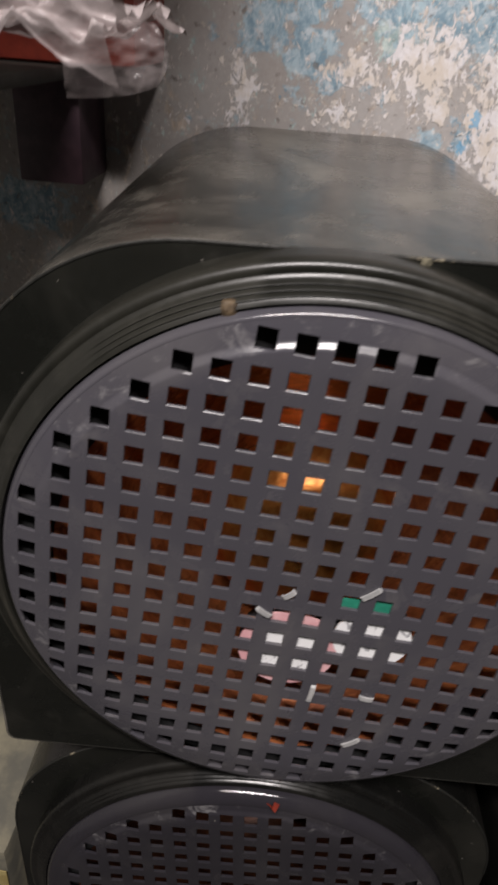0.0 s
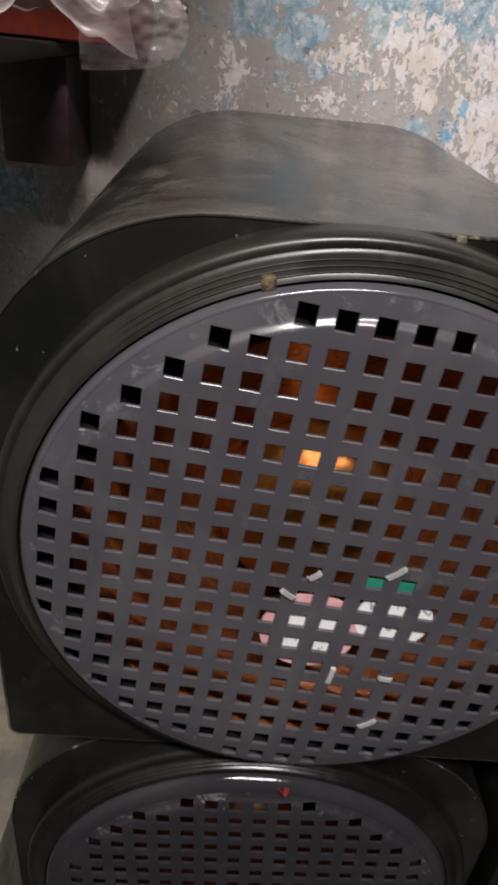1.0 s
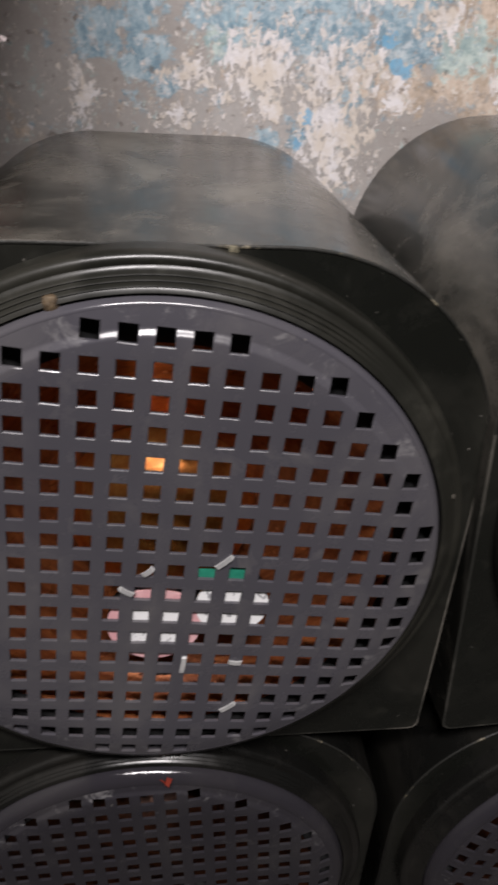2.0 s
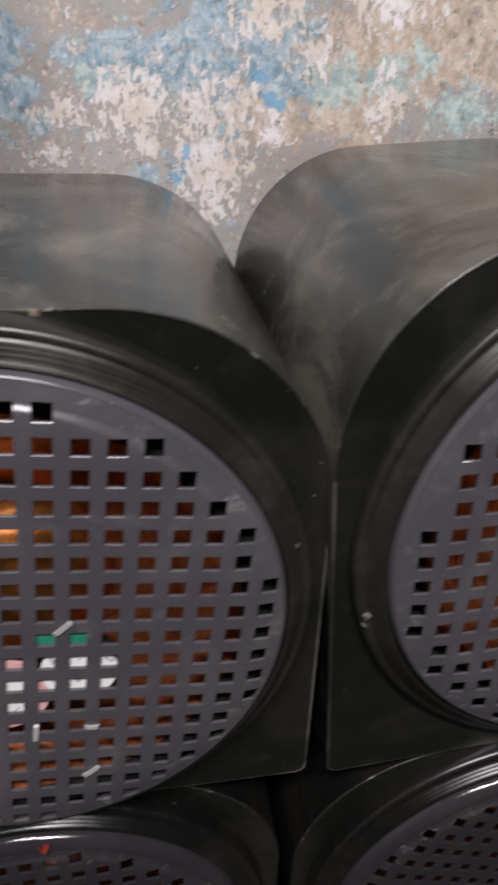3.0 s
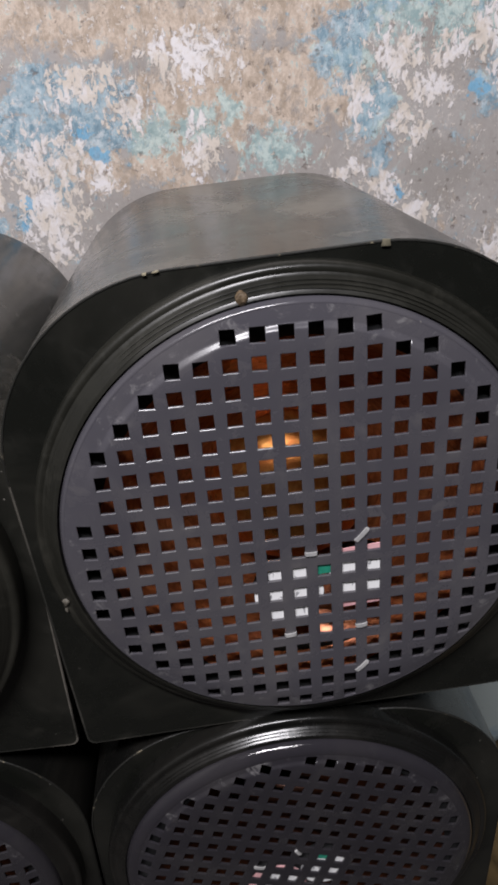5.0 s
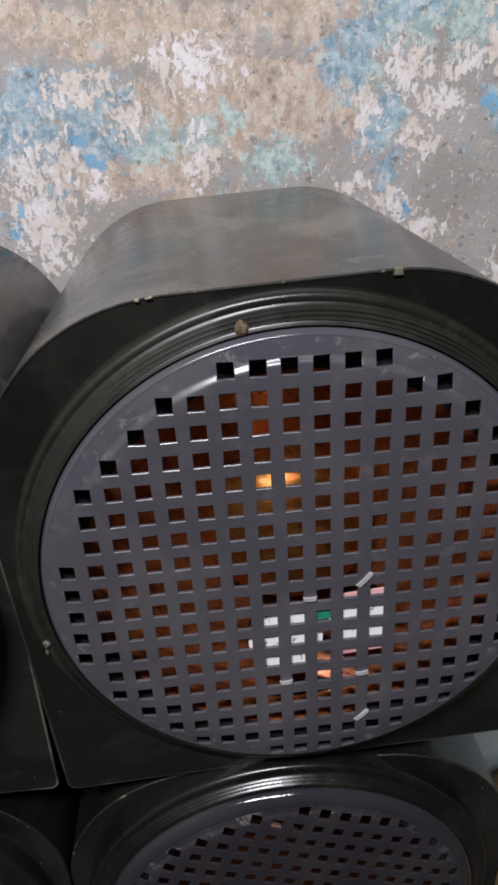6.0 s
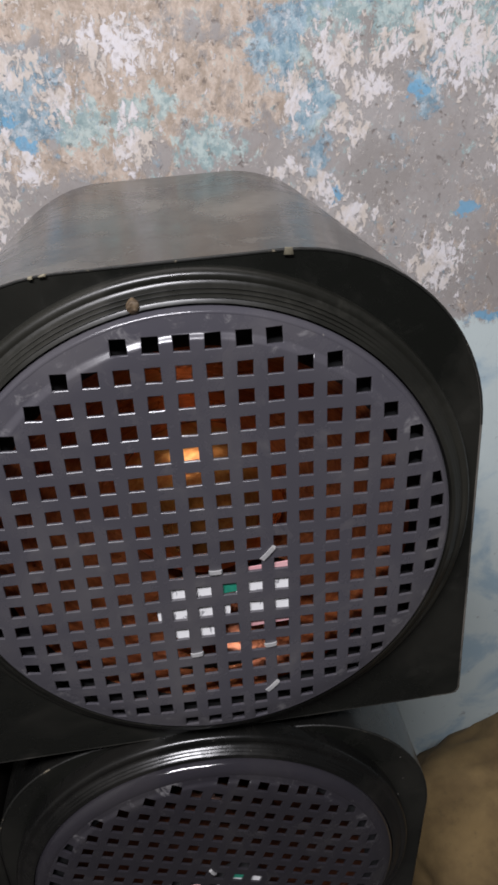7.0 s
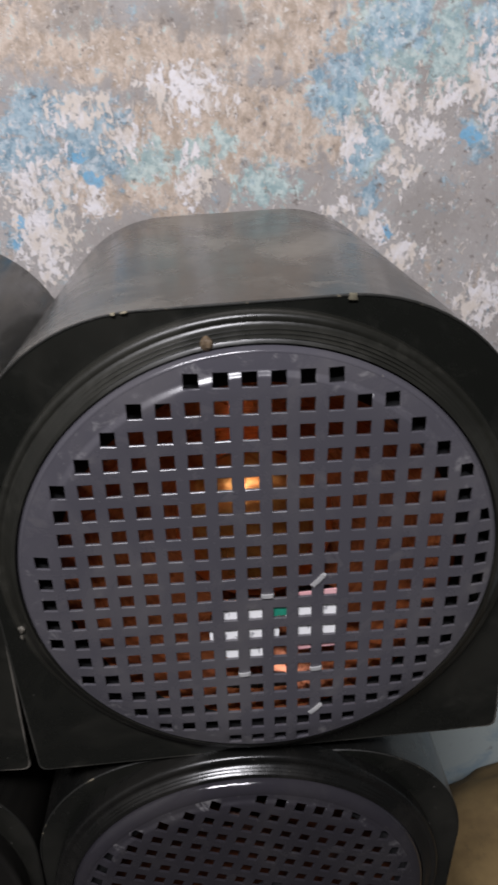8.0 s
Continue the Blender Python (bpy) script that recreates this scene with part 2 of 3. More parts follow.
def worn_edge():
    n = Nodes("worn_edge", 0.5)
    bare = n.ramp(n.noise(48, 6, 0.75), 0.58, 0.70)
    n.bump(n.noise(200, 4, 0.7), 0.5, 0.001)
    return n.done(n.mix(bare, (0.014, 0.014, 0.012), (0.30, 0.26, 0.18)), 0.5)


def sack_cloth():
    n = Nodes("brown_canvas", 0.9)
    weave = n.node("TexWave", wave_type="BANDS", bands_direction="DIAGONAL")
    weave.inputs["Scale"].default_value = 260
    n.link(n.geo, weave.inputs["Vector"])
    f = n.noise(10, 5, 0.65)
    g = n.noise(70, 4, 0.7)
    colour = n.mix(n.ramp(f, 0.35, 0.68), (0.105, 0.068, 0.026), (0.185, 0.125, 0.050))
    colour = n.mix(n.ramp(g, 0.55, 0.75, 0, 0.5), colour, (0.07, 0.05, 0.022))
    n.bump(n.math("ADD", n.math("MULTIPLY", weave.outputs["Fac"], 0.3), f), 0.4, 0.003)
    return n.done(colour, 0.9)


def clear_film(name, low, high):
    n = Nodes(name, 0.14)
    n.bsdf.inputs["IOR"].default_value = 1.45
    glossy = n.bsdf
    glossy.inputs["Base Color"].default_value = (0.56, 0.49, 0.485, 1)
    see = n.node("BsdfTransparent")
    see.inputs[0].default_value = (0.95, 0.93, 0.92, 1)
    mixer = n.node("MixShader")
    n.link(n.ramp(n.noise(35, 4, 0.6), 0.3, 0.7, low, high), mixer.inputs[0])
    n.link(see.outputs[0], mixer.inputs[1])
    n.link(glossy.outputs[0], mixer.inputs[2])
    out = n.tree.nodes["Material Output"]
    n.link(mixer.outputs[0], out.inputs["Surface"])
    n.bump(n.noise(60, 3, 0.5), 0.5, 0.003)
    return n.mat


M_WALL = plaster_wall()
M_SHELL = black_plastic("dusty_black_shell", (0.024, 0.024, 0.021), 0.15, 0.30, (0.23, 0.21, 0.18), 0.60)
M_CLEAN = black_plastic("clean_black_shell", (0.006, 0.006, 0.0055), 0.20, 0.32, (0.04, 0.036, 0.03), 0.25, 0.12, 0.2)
M_BAFFLE = black_plastic("black_baffle", (0.0075, 0.0080, 0.0066), 0.22, 0.36, (0.05, 0.047, 0.038), 0.24, 0.10, 0.22, 0.0, 0.72)
M_RING = black_plastic("ring_plastic", (0.012, 0.012, 0.0095), 0.27, 0.40, (0.07, 0.066, 0.052), 0.25, 0.06, 0.30)
M_GRILLE = black_plastic("grey_grille", (0.069, 0.066, 0.077), 0.19, 0.31, (0.16, 0.15, 0.145), 0.30, 0.06, 0.45, 0.120)
M_ROLL = black_plastic("glossy_grille_edge", (0.069, 0.066, 0.077), 0.13, 0.24, (0.13, 0.12, 0.115), 0.25, 0.03)
# Lower grille and edge: upper greys scaled down, the shade put into the colour.
M_DARK_GRILLE = black_plastic("shaded_lower_grille", (0.026, 0.024, 0.029), 0.16, 0.26, (0.09, 0.085, 0.08), 0.25, 0.08, 0.35, 0.120)
M_DARK_ROLL = black_plastic("shaded_lower_edge", (0.026, 0.024, 0.029), 0.07, 0.13, (0.07, 0.065, 0.06), 0.2, 0.35, 0.2)
M_CONE = cone_paper("amber_cone", (0.30, 0.075, 0.026), (0.62, 0.21, 0.07), (0.17, 0.035, 0.014), 0.20, 0.36)
M_CAP = cone_paper("amber_cap", (0.70, 0.22, 0.05), (0.95, 0.50, 0.15), (0.48, 0.12, 0.032), 0.26, 0.36, 0.3, 0.85)
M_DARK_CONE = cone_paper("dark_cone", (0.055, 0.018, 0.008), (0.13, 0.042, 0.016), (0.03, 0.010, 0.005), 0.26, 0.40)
M_SURROUND = plain("foam_surround", (0.004, 0.004, 0.005), (0.010, 0.010, 0.011), 0.8, 60)
M_LABEL = printed_label()
M_PINK = plain("pink_paper", (0.70, 0.36, 0.38), (0.80, 0.47, 0.48), 0.5, 80, 0.05)
M_GREEN = plain("green_paper", (0.015, 0.20, 0.13), (0.03, 0.29, 0.19), 0.45, 80, 0.05)
M_TIE = plain("white_nylon", (0.36, 0.36, 0.36), (0.48, 0.47, 0.46), 0.4, 90, 0.05)
M_RUST = plain("rusty_screw", (0.045, 0.03, 0.018), (0.15, 0.105, 0.06), 0.6, 200, 0.4)
M_WORN = worn_edge()
M_CHIP = plain("bare_chip", (0.10, 0.09, 0.06), (0.36, 0.32, 0.22), 0.7, 120, 0.3)
M_GLUE = plain("old_glue", (0.04, 0.036, 0.028), (0.15, 0.135, 0.11), 0.6, 300, 0.4)
M_SACK = sack_cloth()
M_FILM = clear_film("clear_polythene", 0.50, 0.82)
M_THIN_FILM = clear_film("thin_polythene", 0.10, 0.22)
M_RED = plain("red_wrapper", (0.17, 0.022, 0.014), (0.27, 0.040, 0.022), 0.45, 30, 0.1)
M_MAROON = plain("dark_maroon_paint", (0.034, 0.016, 0.024), (0.075, 0.040, 0.052), 0.5, 25, 0.2)
M_BOARD = plain("weathered_board", (0.012, 0.010, 0.008), (0.026, 0.023, 0.018), 0.7, 22, 0.3)
M_CARTON = plain("faded_carton", (0.11, 0.105, 0.085), (0.22, 0.20, 0.14), 0.85, 18, 0.3)
M_TAPE = plain("yellow_tape", (0.30, 0.23, 0.09), (0.42, 0.34, 0.15), 0.45, 50, 0.1)
M_PRINT = plain("faded_print", (0.020, 0.020, 0.022), (0.05, 0.048, 0.045), 0.7, 90, 0.1)
M_FLOOR = plain("cement_floor", (0.026, 0.023, 0.020), (0.05, 0.045, 0.040), 0.85, 9, 0.4)
# Unseen west wall, paler than the other walls to act as a left-hand reflector.
M_WEST = plain("pale_bounce_wall", (0.34, 0.34, 0.32), (0.48, 0.47, 0.44), 0.85, 6, 0.3)
# Walls and ceiling out of view, set dark so little light bounces back.
M_ROOM = plain("dark_unseen_room", (0.06, 0.064, 0.064), (0.11, 0.114, 0.11), 0.85, 6, 0.3)


# ---- mesh helpers ----
def mesh_object(name, bm, material, smooth=True, angle=35, recalc=True):
    if recalc:
        bmesh.ops.recalc_face_normals(bm, faces=bm.faces[:])
    bm.normal_update()
    for f in bm.faces:
        f.smooth = smooth
    if smooth:
        limit = radians(angle)
        for e in bm.edges:
            if len(e.link_faces) == 2 and e.calc_face_angle(0) > limit:
                e.smooth = False
    me = bpy.data.meshes.new(name)
    bm.to_mesh(me)
    bm.free()
    me.materials.append(material)
    return new(name, me)


def part(name, bm, material, parent, label="", smooth=True, recalc=True):
    ob = mesh_object(name, bm, material, smooth, 35, recalc)
    ob.parent = parent
    return tagged(ob, label)


def box_mesh(lo, hi, bevel=0.0):
    bm = bmesh.new()
    bmesh.ops.create_cube(bm, size=1)
    for v in bm.verts:
        v.co = Vector([lo[i] + (v.co[i] + 0.5) * (hi[i] - lo[i]) for i in range(3)])
    if bevel:
        bmesh.ops.bevel(bm, geom=bm.edges[:], offset=bevel, segments=2, affect="EDGES", profile=0.6)
    return bm


def lathe(profile, steps=96, centre=(0, 0)):
    """Turns rows of (radius, y) about the y axis."""
    bm = bmesh.new()
    rings = []
    for r, y in profile:
        if r < 1e-6:
            rings.append([bm.verts.new((centre[0], y, centre[1]))])
        else:
            rings.append([bm.verts.new((centre[0] + r * math.cos(a), y, centre[1] + r * math.sin(a))) for a in (2 * math.pi * i / steps for i in range(steps))])
    for a, b in zip(rings, rings[1:]):
        for i in range(steps):
            j = (i + 1) % steps
            quad = [a[i % len(a)], a[j % len(a)], b[j % len(b)], b[i % len(b)]]
            quad = list(dict.fromkeys(quad))
            if len(quad) > 2:
                bm.faces.new(quad)
    return bm


CORNER = 0.118


def outline(case, inset=0.0):
    """A housing seen from the front: square below, rounded above. case: middle x, half width, top, bottom, roll."""
    mid, half, t, b, roll = case
    pts = []
    h, t, b, r, s = half - inset, t - inset, b + inset, CORNER - inset, 0.006
    ca, sa = math.cos(radians(roll)), math.sin(radians(roll))
    for cx, cz, rad, a0 in ((h - s, b + s, s, -90), (h - r, t - r, r, 0), (-h + r, t - r, r, 90), (-h + s, b + s, s, 180)):
        steps = 18 if rad > 0.03 else 3
        for i in range(steps + 1):
            a = radians(a0 + 90 * i / steps)
            px, pz = mid + cx + rad * math.cos(a), cz + rad * math.sin(a)
            pts.append((px * ca - pz * sa, px * sa + pz * ca))
    return pts


def loops_to_mesh(loops, close_last=False):
    """Skins a row of closed loops of equal length; each is (points, y)."""
    bm = bmesh.new()
    rings = [[bm.verts.new((x, y, z)) for x, z in pts] for pts, y in loops]
    n = len(rings[0])
    for a, b in zip(rings, rings[1:]):
        for i in range(n):
            j = (i + 1) % n
            bm.faces.new((a[i], a[j], b[j], b[i]))
    if close_last:
        bm.faces.new(rings[-1])
    return bm


def filled(outer, hole, y, depth):
    """A flat plate with one round hole, between two loops that are met point by point along rays from the hole's middle."""
    bm = bmesh.new()
    cx = sum(p[0] for p in hole) / len(hole)
    cz = sum(p[1] for p in hole) / len(hole)
    r = math.hypot(hole[0][0] - cx, hole[0][1] - cz)
    rings = []
    for d in (0.0, depth):
        a = [bm.verts.new((x, y + d, z)) for x, z in outer]
        b = []
        for x, z in outer:
            k = r / math.hypot(x - cx, z - cz)
            b.append(bm.verts.new((cx + (x - cx) * k, y + d, cz + (z - cz) * k)))
        rings.append((a, b))
    (a0, b0), (a1, b1) = rings
    n = len(outer)
    for i in range(n):
        j = (i + 1) % n
        bm.faces.new((a0[i], a0[j], b0[j], b0[i]))
        bm.faces.new((a1[i], b1[i], b1[j], a1[j]))
        bm.faces.new((b0[i], b0[j], b1[j], b1[i]))
        bm.faces.new((a0[i], a1[i], a1[j], a0[j]))
    return bm


def clipped(poly, cx, cz, r, steps=144):
    """What of a convex polygon lies inside a circle."""
    for k in range(steps):
        a = 2 * math.pi * (k + 0.5) / steps
        nx, nz, lim = math.cos(a), math.sin(a), r * math.cos(math.pi / steps)
        side = [lim - ((x - cx) * nx + (z - cz) * nz) for x, z in poly]
        if min(side) >= 0:
            continue
        out = []
        for i in range(len(poly)):
            j = (i + 1) % len(poly)
            if side[i] >= 0:
                out.append(poly[i])
            if (side[i] >= 0) != (side[j] >= 0):
                t = side[i] / (side[i] - side[j])
                out.append((poly[i][0] + t * (poly[j][0] - poly[i][0]), poly[i][1] + t * (poly[j][1] - poly[i][1])))
        poly = out
        if len(poly) < 3:
            return []
    return poly


def circle(r, n=96, cx=0.0, cz=0.0):
    return [(cx + r * math.cos(2 * math.pi * i / n), cz + r * math.sin(2 * math.pi * i / n)) for i in range(n)]


def ribbon(points, width, thick):
    """A flat strap through points, lying across y."""
    bm = bmesh.new()
    rings = []
    for i, p in enumerate(points):
        p = Vector(p)
        way = Vector(points[min(i + 1, len(points) - 1)]) - Vector(points[max(i - 1, 0)])
        side = way.cross(Vector((0, -1, 0)))
        if side.length < 1e-6:
            side = Vector((1, 0, 0))
        side.normalize()
        up = side.cross(way).normalized()
        rings.append([bm.verts.new(p + side * a * width / 2 + up * b * thick / 2) for a, b in ((-1, -1), (1, -1), (1, 1), (-1, 1))])
    for a, b in zip(rings, rings[1:]):
        for i in range(4):
            j = (i + 1) % 4
            bm.faces.new((a[i], a[j], b[j], b[i]))
    bm.faces.new(rings[0])
    bm.faces.new(rings[-1])
    return bm


# ---- the room ----
def wall(name, lo, hi, material, label):
    return tagged(mesh_object(name, box_mesh(lo, hi), material, False), label, "wall", kind="structure")


wall("wall_north", (-1.2, 0.683, -0.1), (2.2, 0.83, 2.5), M_WALL, "grey plaster wall with flaking white and blue paint")
wall("wall_west", (-1.35, -2.4, -0.1), (-1.2, 0.83, 2.5), M_WEST, "unseen side wall, made pale to bounce fill light from the left")
wall("wall_east", (2.2, -2.4, -0.1), (2.35, 0.83, 2.5), M_ROOM, "unseen far side wall, kept dark to limit bounced light")
wall("wall_south", (-1.35, -2.55, -0.1), (2.35, -2.4, 2.5), M_ROOM, "unseen wall behind the viewer, kept dark to limit bounced light")
tagged(mesh_object("floor", box_mesh((-1.35, -2.55, -0.12), (2.35, 0.683, 0.0)), M_FLOOR, False), "bare grey cement floor of the store room", "floor", kind="structure")
tagged(mesh_object("ceiling", box_mesh((-1.35, -2.55, 2.5), (2.35, 0.83, 2.6)), M_ROOM, False), "unseen ceiling, kept dark to limit bounced light", "ceiling", kind="structure")
for x0, x1, top in ((-0.20, 0.186, 0.2645), (0.186, 0.56, 0.2825)):
    tagged(mesh_object("plinth", box_mesh((x0, 0.31, 0.0), (x1, 0.683, top), 0.004), M_FLOOR, False), "low cement plinth carrying the stacked loudspeakers", "plinth", kind="structure")

# ---- the loudspeakers ----
PITCH, HOLE = 0.01605, 0.0085


def turned(u, v, degrees):
    a = radians(degrees)
    return (u * math.cos(a) - v * math.sin(a)) * PITCH, (u * math.sin(a) + v * math.cos(a)) * PITCH


THICK = 0.0017


def bridge(outer, inner, mid):
    """Triangles between two loops that both run the same way round mid."""
    def angle(p):
        return math.atan2(p[1] - mid[1], p[0] - mid[0])

    loops = []
    for loop in (outer, inner):
        start = min(range(len(loop)), key=lambda i: angle(loop[i]))
        loop = loop[start:] + loop[:start]
        loops.append([(angle(p), p) for p in loop] + [(angle(loop[0]) + 2 * math.pi, loop[0])])
    i = j = 0
    faces = []
    (o, n) = loops
    while i < len(o) - 1 or j < len(n) - 1:
        if j == len(n) - 1 or (i < len(o) - 1 and o[i + 1][0] <= n[j + 1][0]):
            faces.append((o[i][1], o[i + 1][1], n[j][1]))
            i += 1
        else:
            faces.append((o[i][1], n[j + 1][1], n[j][1]))
            j += 1
    return faces


def grille_mesh(rot, shift, hub, mask, rim, drop):
    """A thin round plate, cell by cell: a square hole in each cell, plain at the rim, slightly domed."""
    bm = bmesh.new()
    h = HOLE / PITCH / 2
    corners = ((-1, -1), (1, -1), (1, 1), (-1, 1))
    seen = {}

    def vert(p, y):
        r = math.hypot(p[0] - hub[0], p[1] - hub[1])
        if r > 0.124:
            y += drop * ((r - 0.124) / 0.0212) ** 2
        key = (round(p[0], 6), round(y, 6), round(p[1], 6))
        if key not in seen:
            seen[key] = bm.verts.new((p[0], y, p[1]))
        return seen[key]

    for i in range(-12, 13):
        for j in range(-12, 13):
            u, v = i + shift[0], j + shift[1]
            x, z = turned(u, v, rot)
            cell = [turned(u + a * 0.5, v + b * 0.5, rot) for a, b in corners]
            outer = clipped(cell, hub[0], hub[1], rim)
            if math.hypot(x - mask[0], (z - mask[1]) * 1.02) < mask[2] and math.hypot(x - hub[0], z - hub[1]) < rim - 0.0028 and (i, j) not in mask[3:]:
                jit = [random.uniform(-0.012, 0.012) for k in range(8)]
                hole = [turned(u + a * h + jit[2 * k], v + b * h + jit[2 * k + 1], rot) for k, (a, b) in enumerate(corners)]
                hole = clipped(hole, hub[0], hub[1], rim - 0.0012)
                x, z = sum(p[0] for p in hole) / len(hole), sum(p[1] for p in hole) / len(hole)
                wide = [(px + (px - x) * 0.075, pz + (pz - z) * 0.075) for px, pz in hole]
                for a, b, c in bridge(outer, wide, (x, z)):
                    bm.faces.new((vert(a, 0), vert(b, 0), vert(c, 0)))
                    bm.faces.new((vert(c, THICK), vert(b, THICK), vert(a, THICK)))
                for k in range(len(hole)):
                    n = (k + 1) % len(hole)
                    bm.faces.new((vert(wide[k], 0), vert(wide[n], 0), vert(hole[n], 0.00026), vert(hole[k], 0.00026)))
                    bm.faces.new((vert(hole[k], 0.00026), vert(hole[n], 0.00026), vert(hole[n], THICK), vert(hole[k], THICK)))
                    bm.faces.new((vert(hole[k], THICK), vert(hole[n], THICK), vert(wide[n], THICK), vert(wide[k], THICK)))
            else:
                piece = outer
                for y, loop in ((0.0, piece), (THICK, piece[::-1])):
                    ring = list(dict.fromkeys(vert(p, y) for p in loop))
                    if len(ring) > 2:
                        bm.faces.new(ring)
    for v in bm.verts:
        v.co -= Vector((hub[0], 0, hub[1]))
    return bm


def ring_mesh(front, hub, sunk=0.0, steps=144):
    """The clamp ring: a bead outside, three ridges inside that run out towards the sides and the foot."""
    rows = [(0.1668, front + 0.0002, 0, 0), (0.1671, 0.0200, 0, 0), (0.1669, 0.0172, 0.0004, 0), (0.1662, 0.0158, 0.0009, 0), (0.1651, 0.0149, 0.0012, 0), (0.1638, 0.0143, 0.0011, 0), (0.1626, 0.0138, 0.0006, 0), (0.1616, 0.0134, 0, 0), (0.1606, 0.0126, -0.0003, 0)]
    for k in range(3):
        r, y = 0.1594 - 0.0020 * k, 0.0114 - 0.0018 * k
        rows += [(r, y, 0, 0), (r - 0.0004, y - 0.0004, 0, 0.0006), (r - 0.0010, y - 0.0009, 0, 0.0007), (r - 0.0015, y - 0.0013, 0, -0.0002)]
    rows += [(0.1532, 0.0062, 0, 0), (0.1518, 0.0056, 0, 0), (0.1513, 0.0080, 0, 0), (0.1512, 0.0125, 0, 0)]
    bm = bmesh.new()
    rings = []
    for r, y, bead, ridge in rows:
        loop = []
        for i in range(steps):
            a = 2 * math.pi * i / steps
            up = math.sin(a)
            k_bead = min(1, max(0, (up + 0.75) / 0.8))
            k_ridge = min(1, max(0, (up - 0.70) / 0.20))
            loop.append(bm.verts.new((hub[0] + r * math.cos(a), max(y, y + sunk * (front - y) / front) - bead * k_bead - ridge * k_ridge, hub[1] + r * math.sin(a))))
        rings.append(loop)
    for p, q in zip(rings, rings[1:]):
        for i in range(steps):
            j = (i + 1) % steps
            bm.faces.new((p[i], p[j], q[j], q[i]))
    return bm


def loudspeaker(m, case, lift, depth, rot, shift, hub, mask, discs, stickers, ties, screw_at, chips, dabs, scraps, label, rim=0.1474, front=0.0314, skin=M_SHELL, cone=M_CONE, cap=M_CAP, hue="glossy amber", plate=M_GRILLE, drop=0.0026, sunk=0.0):
    """One cabinet; its origin lies in the grille, which faces -y. hub: middle of the round grille."""
    thing = tagged(new("loudspeaker"), label, "loudspeaker", "stacked loudspeakers")
    thing.empty_display_size = 0.05

    def raised(inset, y):
        return [(px, pz + lift * (y - 0.03)) for px, pz in outline(case, inset)], y + front - 0.0314

    # housing: a thin skin that stands a little proud of the baffle
    shell = loops_to_mesh([raised(0.0018, 0.050), raised(0.0018, 0.0318), raised(0.0014, 0.0315), raised(0.0006, 0.0315), raised(0.0, 0.0321),
                           raised(0.0, 0.15), raised(0.0, 0.28), raised(0.0005, depth - 0.004), raised(0.004, depth)], True)
    housing = part("housing", shell, skin, thing)
    lip = loops_to_mesh([raised(0.0015, 0.0314), raised(0.0013, 0.0310), raised(0.0006, 0.0310), raised(0.0001, 0.0316)])
    bmesh.ops.delete(lip, geom=[f for f in lip.faces if f.calc_center_median().z < 0.02], context="FACES")
    part("edge", lip, M_WORN, housing, "worn pale front edge")
    part("baffle", filled(outline(case, 0.0017), circle(0.150, 96, *hub), front, 0.010), M_BAFFLE, thing)
    for x, z, w, h in chips:
        chip = box_mesh((x - w / 2, front - 0.0018, z - h / 2), (x + w / 2, front + 0.0008, z + h / 2), 0.0006)
        for v in chip.verts:
            v.co += Vector((noise.noise(v.co * 400), 0, noise.noise(v.co * 310 + Vector((3, 1, 2))))) * 0.0012
        part("chip", chip, M_CHIP, housing, "bare chip in the edge")
    # threaded ring that clamps the grille
    part("clamp_ring", ring_mesh(front, hub, sunk), M_RING if plate is M_GRILLE else M_CLEAN, thing, "ribbed black ring")
    # grille: perforated flat plate with a rolled edge
    grille = part("grille", grille_mesh(rot, shift, hub, mask, rim, drop), plate, thing, "grey grille with square holes", recalc=False)
    grille.location = (hub[0], 0, hub[1])
    top = drop * ((rim - 0.124) / 0.0212) ** 2 - 0.00015
    shoulder = [(rim - 0.0003 + (0.1515 - rim) * math.sin(radians(a)), top + 0.0092 * (1 - math.cos(radians(a)))) for a in range(6, 91, 4)]
    band = lathe([(rim - 0.0008, top + 0.0017), (rim - 0.0004, top + 0.00005)] + shoulder + [(0.1512, shoulder[-1][1] + 0.002)], 144)
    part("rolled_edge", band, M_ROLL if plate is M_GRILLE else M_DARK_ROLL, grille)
    # driver behind the grille
    driver = part("cone", lathe([(0.127, 0.0125), (0.121, 0.0170), (0.114, 0.0245), (0.107, 0.0325), (0.100, 0.0400), (0.092, 0.0475), (0.081, 0.0555), (0.068, 0.0630), (0.056, 0.0680)], 96, hub), cone, thing, hue + " paper cone")
    dome = [(0.0565 * math.sin(radians(a)), 0.067 - 0.040 * math.cos(radians(a))) for a in range(90, -1, -6)]
    part("dust_cap", lathe(dome, 64, hub), cap, driver, hue + " domed dust cap")
    part("surround", lathe([(0.1498, 0.018), (0.146, 0.0125), (0.139, 0.0095), (0.134, 0.0095), (0.130, 0.0105), (0.127, 0.0130)], 96, hub), M_SURROUND, driver, "black foam surround")
    for u, v, w, h, material in stickers:
        x, z = turned(u, v, rot)
        tab = box_mesh((x - w * PITCH / 2, 0.0018, z - h * PITCH / 2), (x + w * PITCH / 2, 0.0028, z + h * PITCH / 2))
        bmesh.ops.rotate(tab, verts=tab.verts[:], cent=(x, 0, z), matrix=Matrix.Rotation(radians(-rot - 4), 3, "Y"))
        part("sticker", tab, material, thing, "small coloured paper sticker", smooth=False)
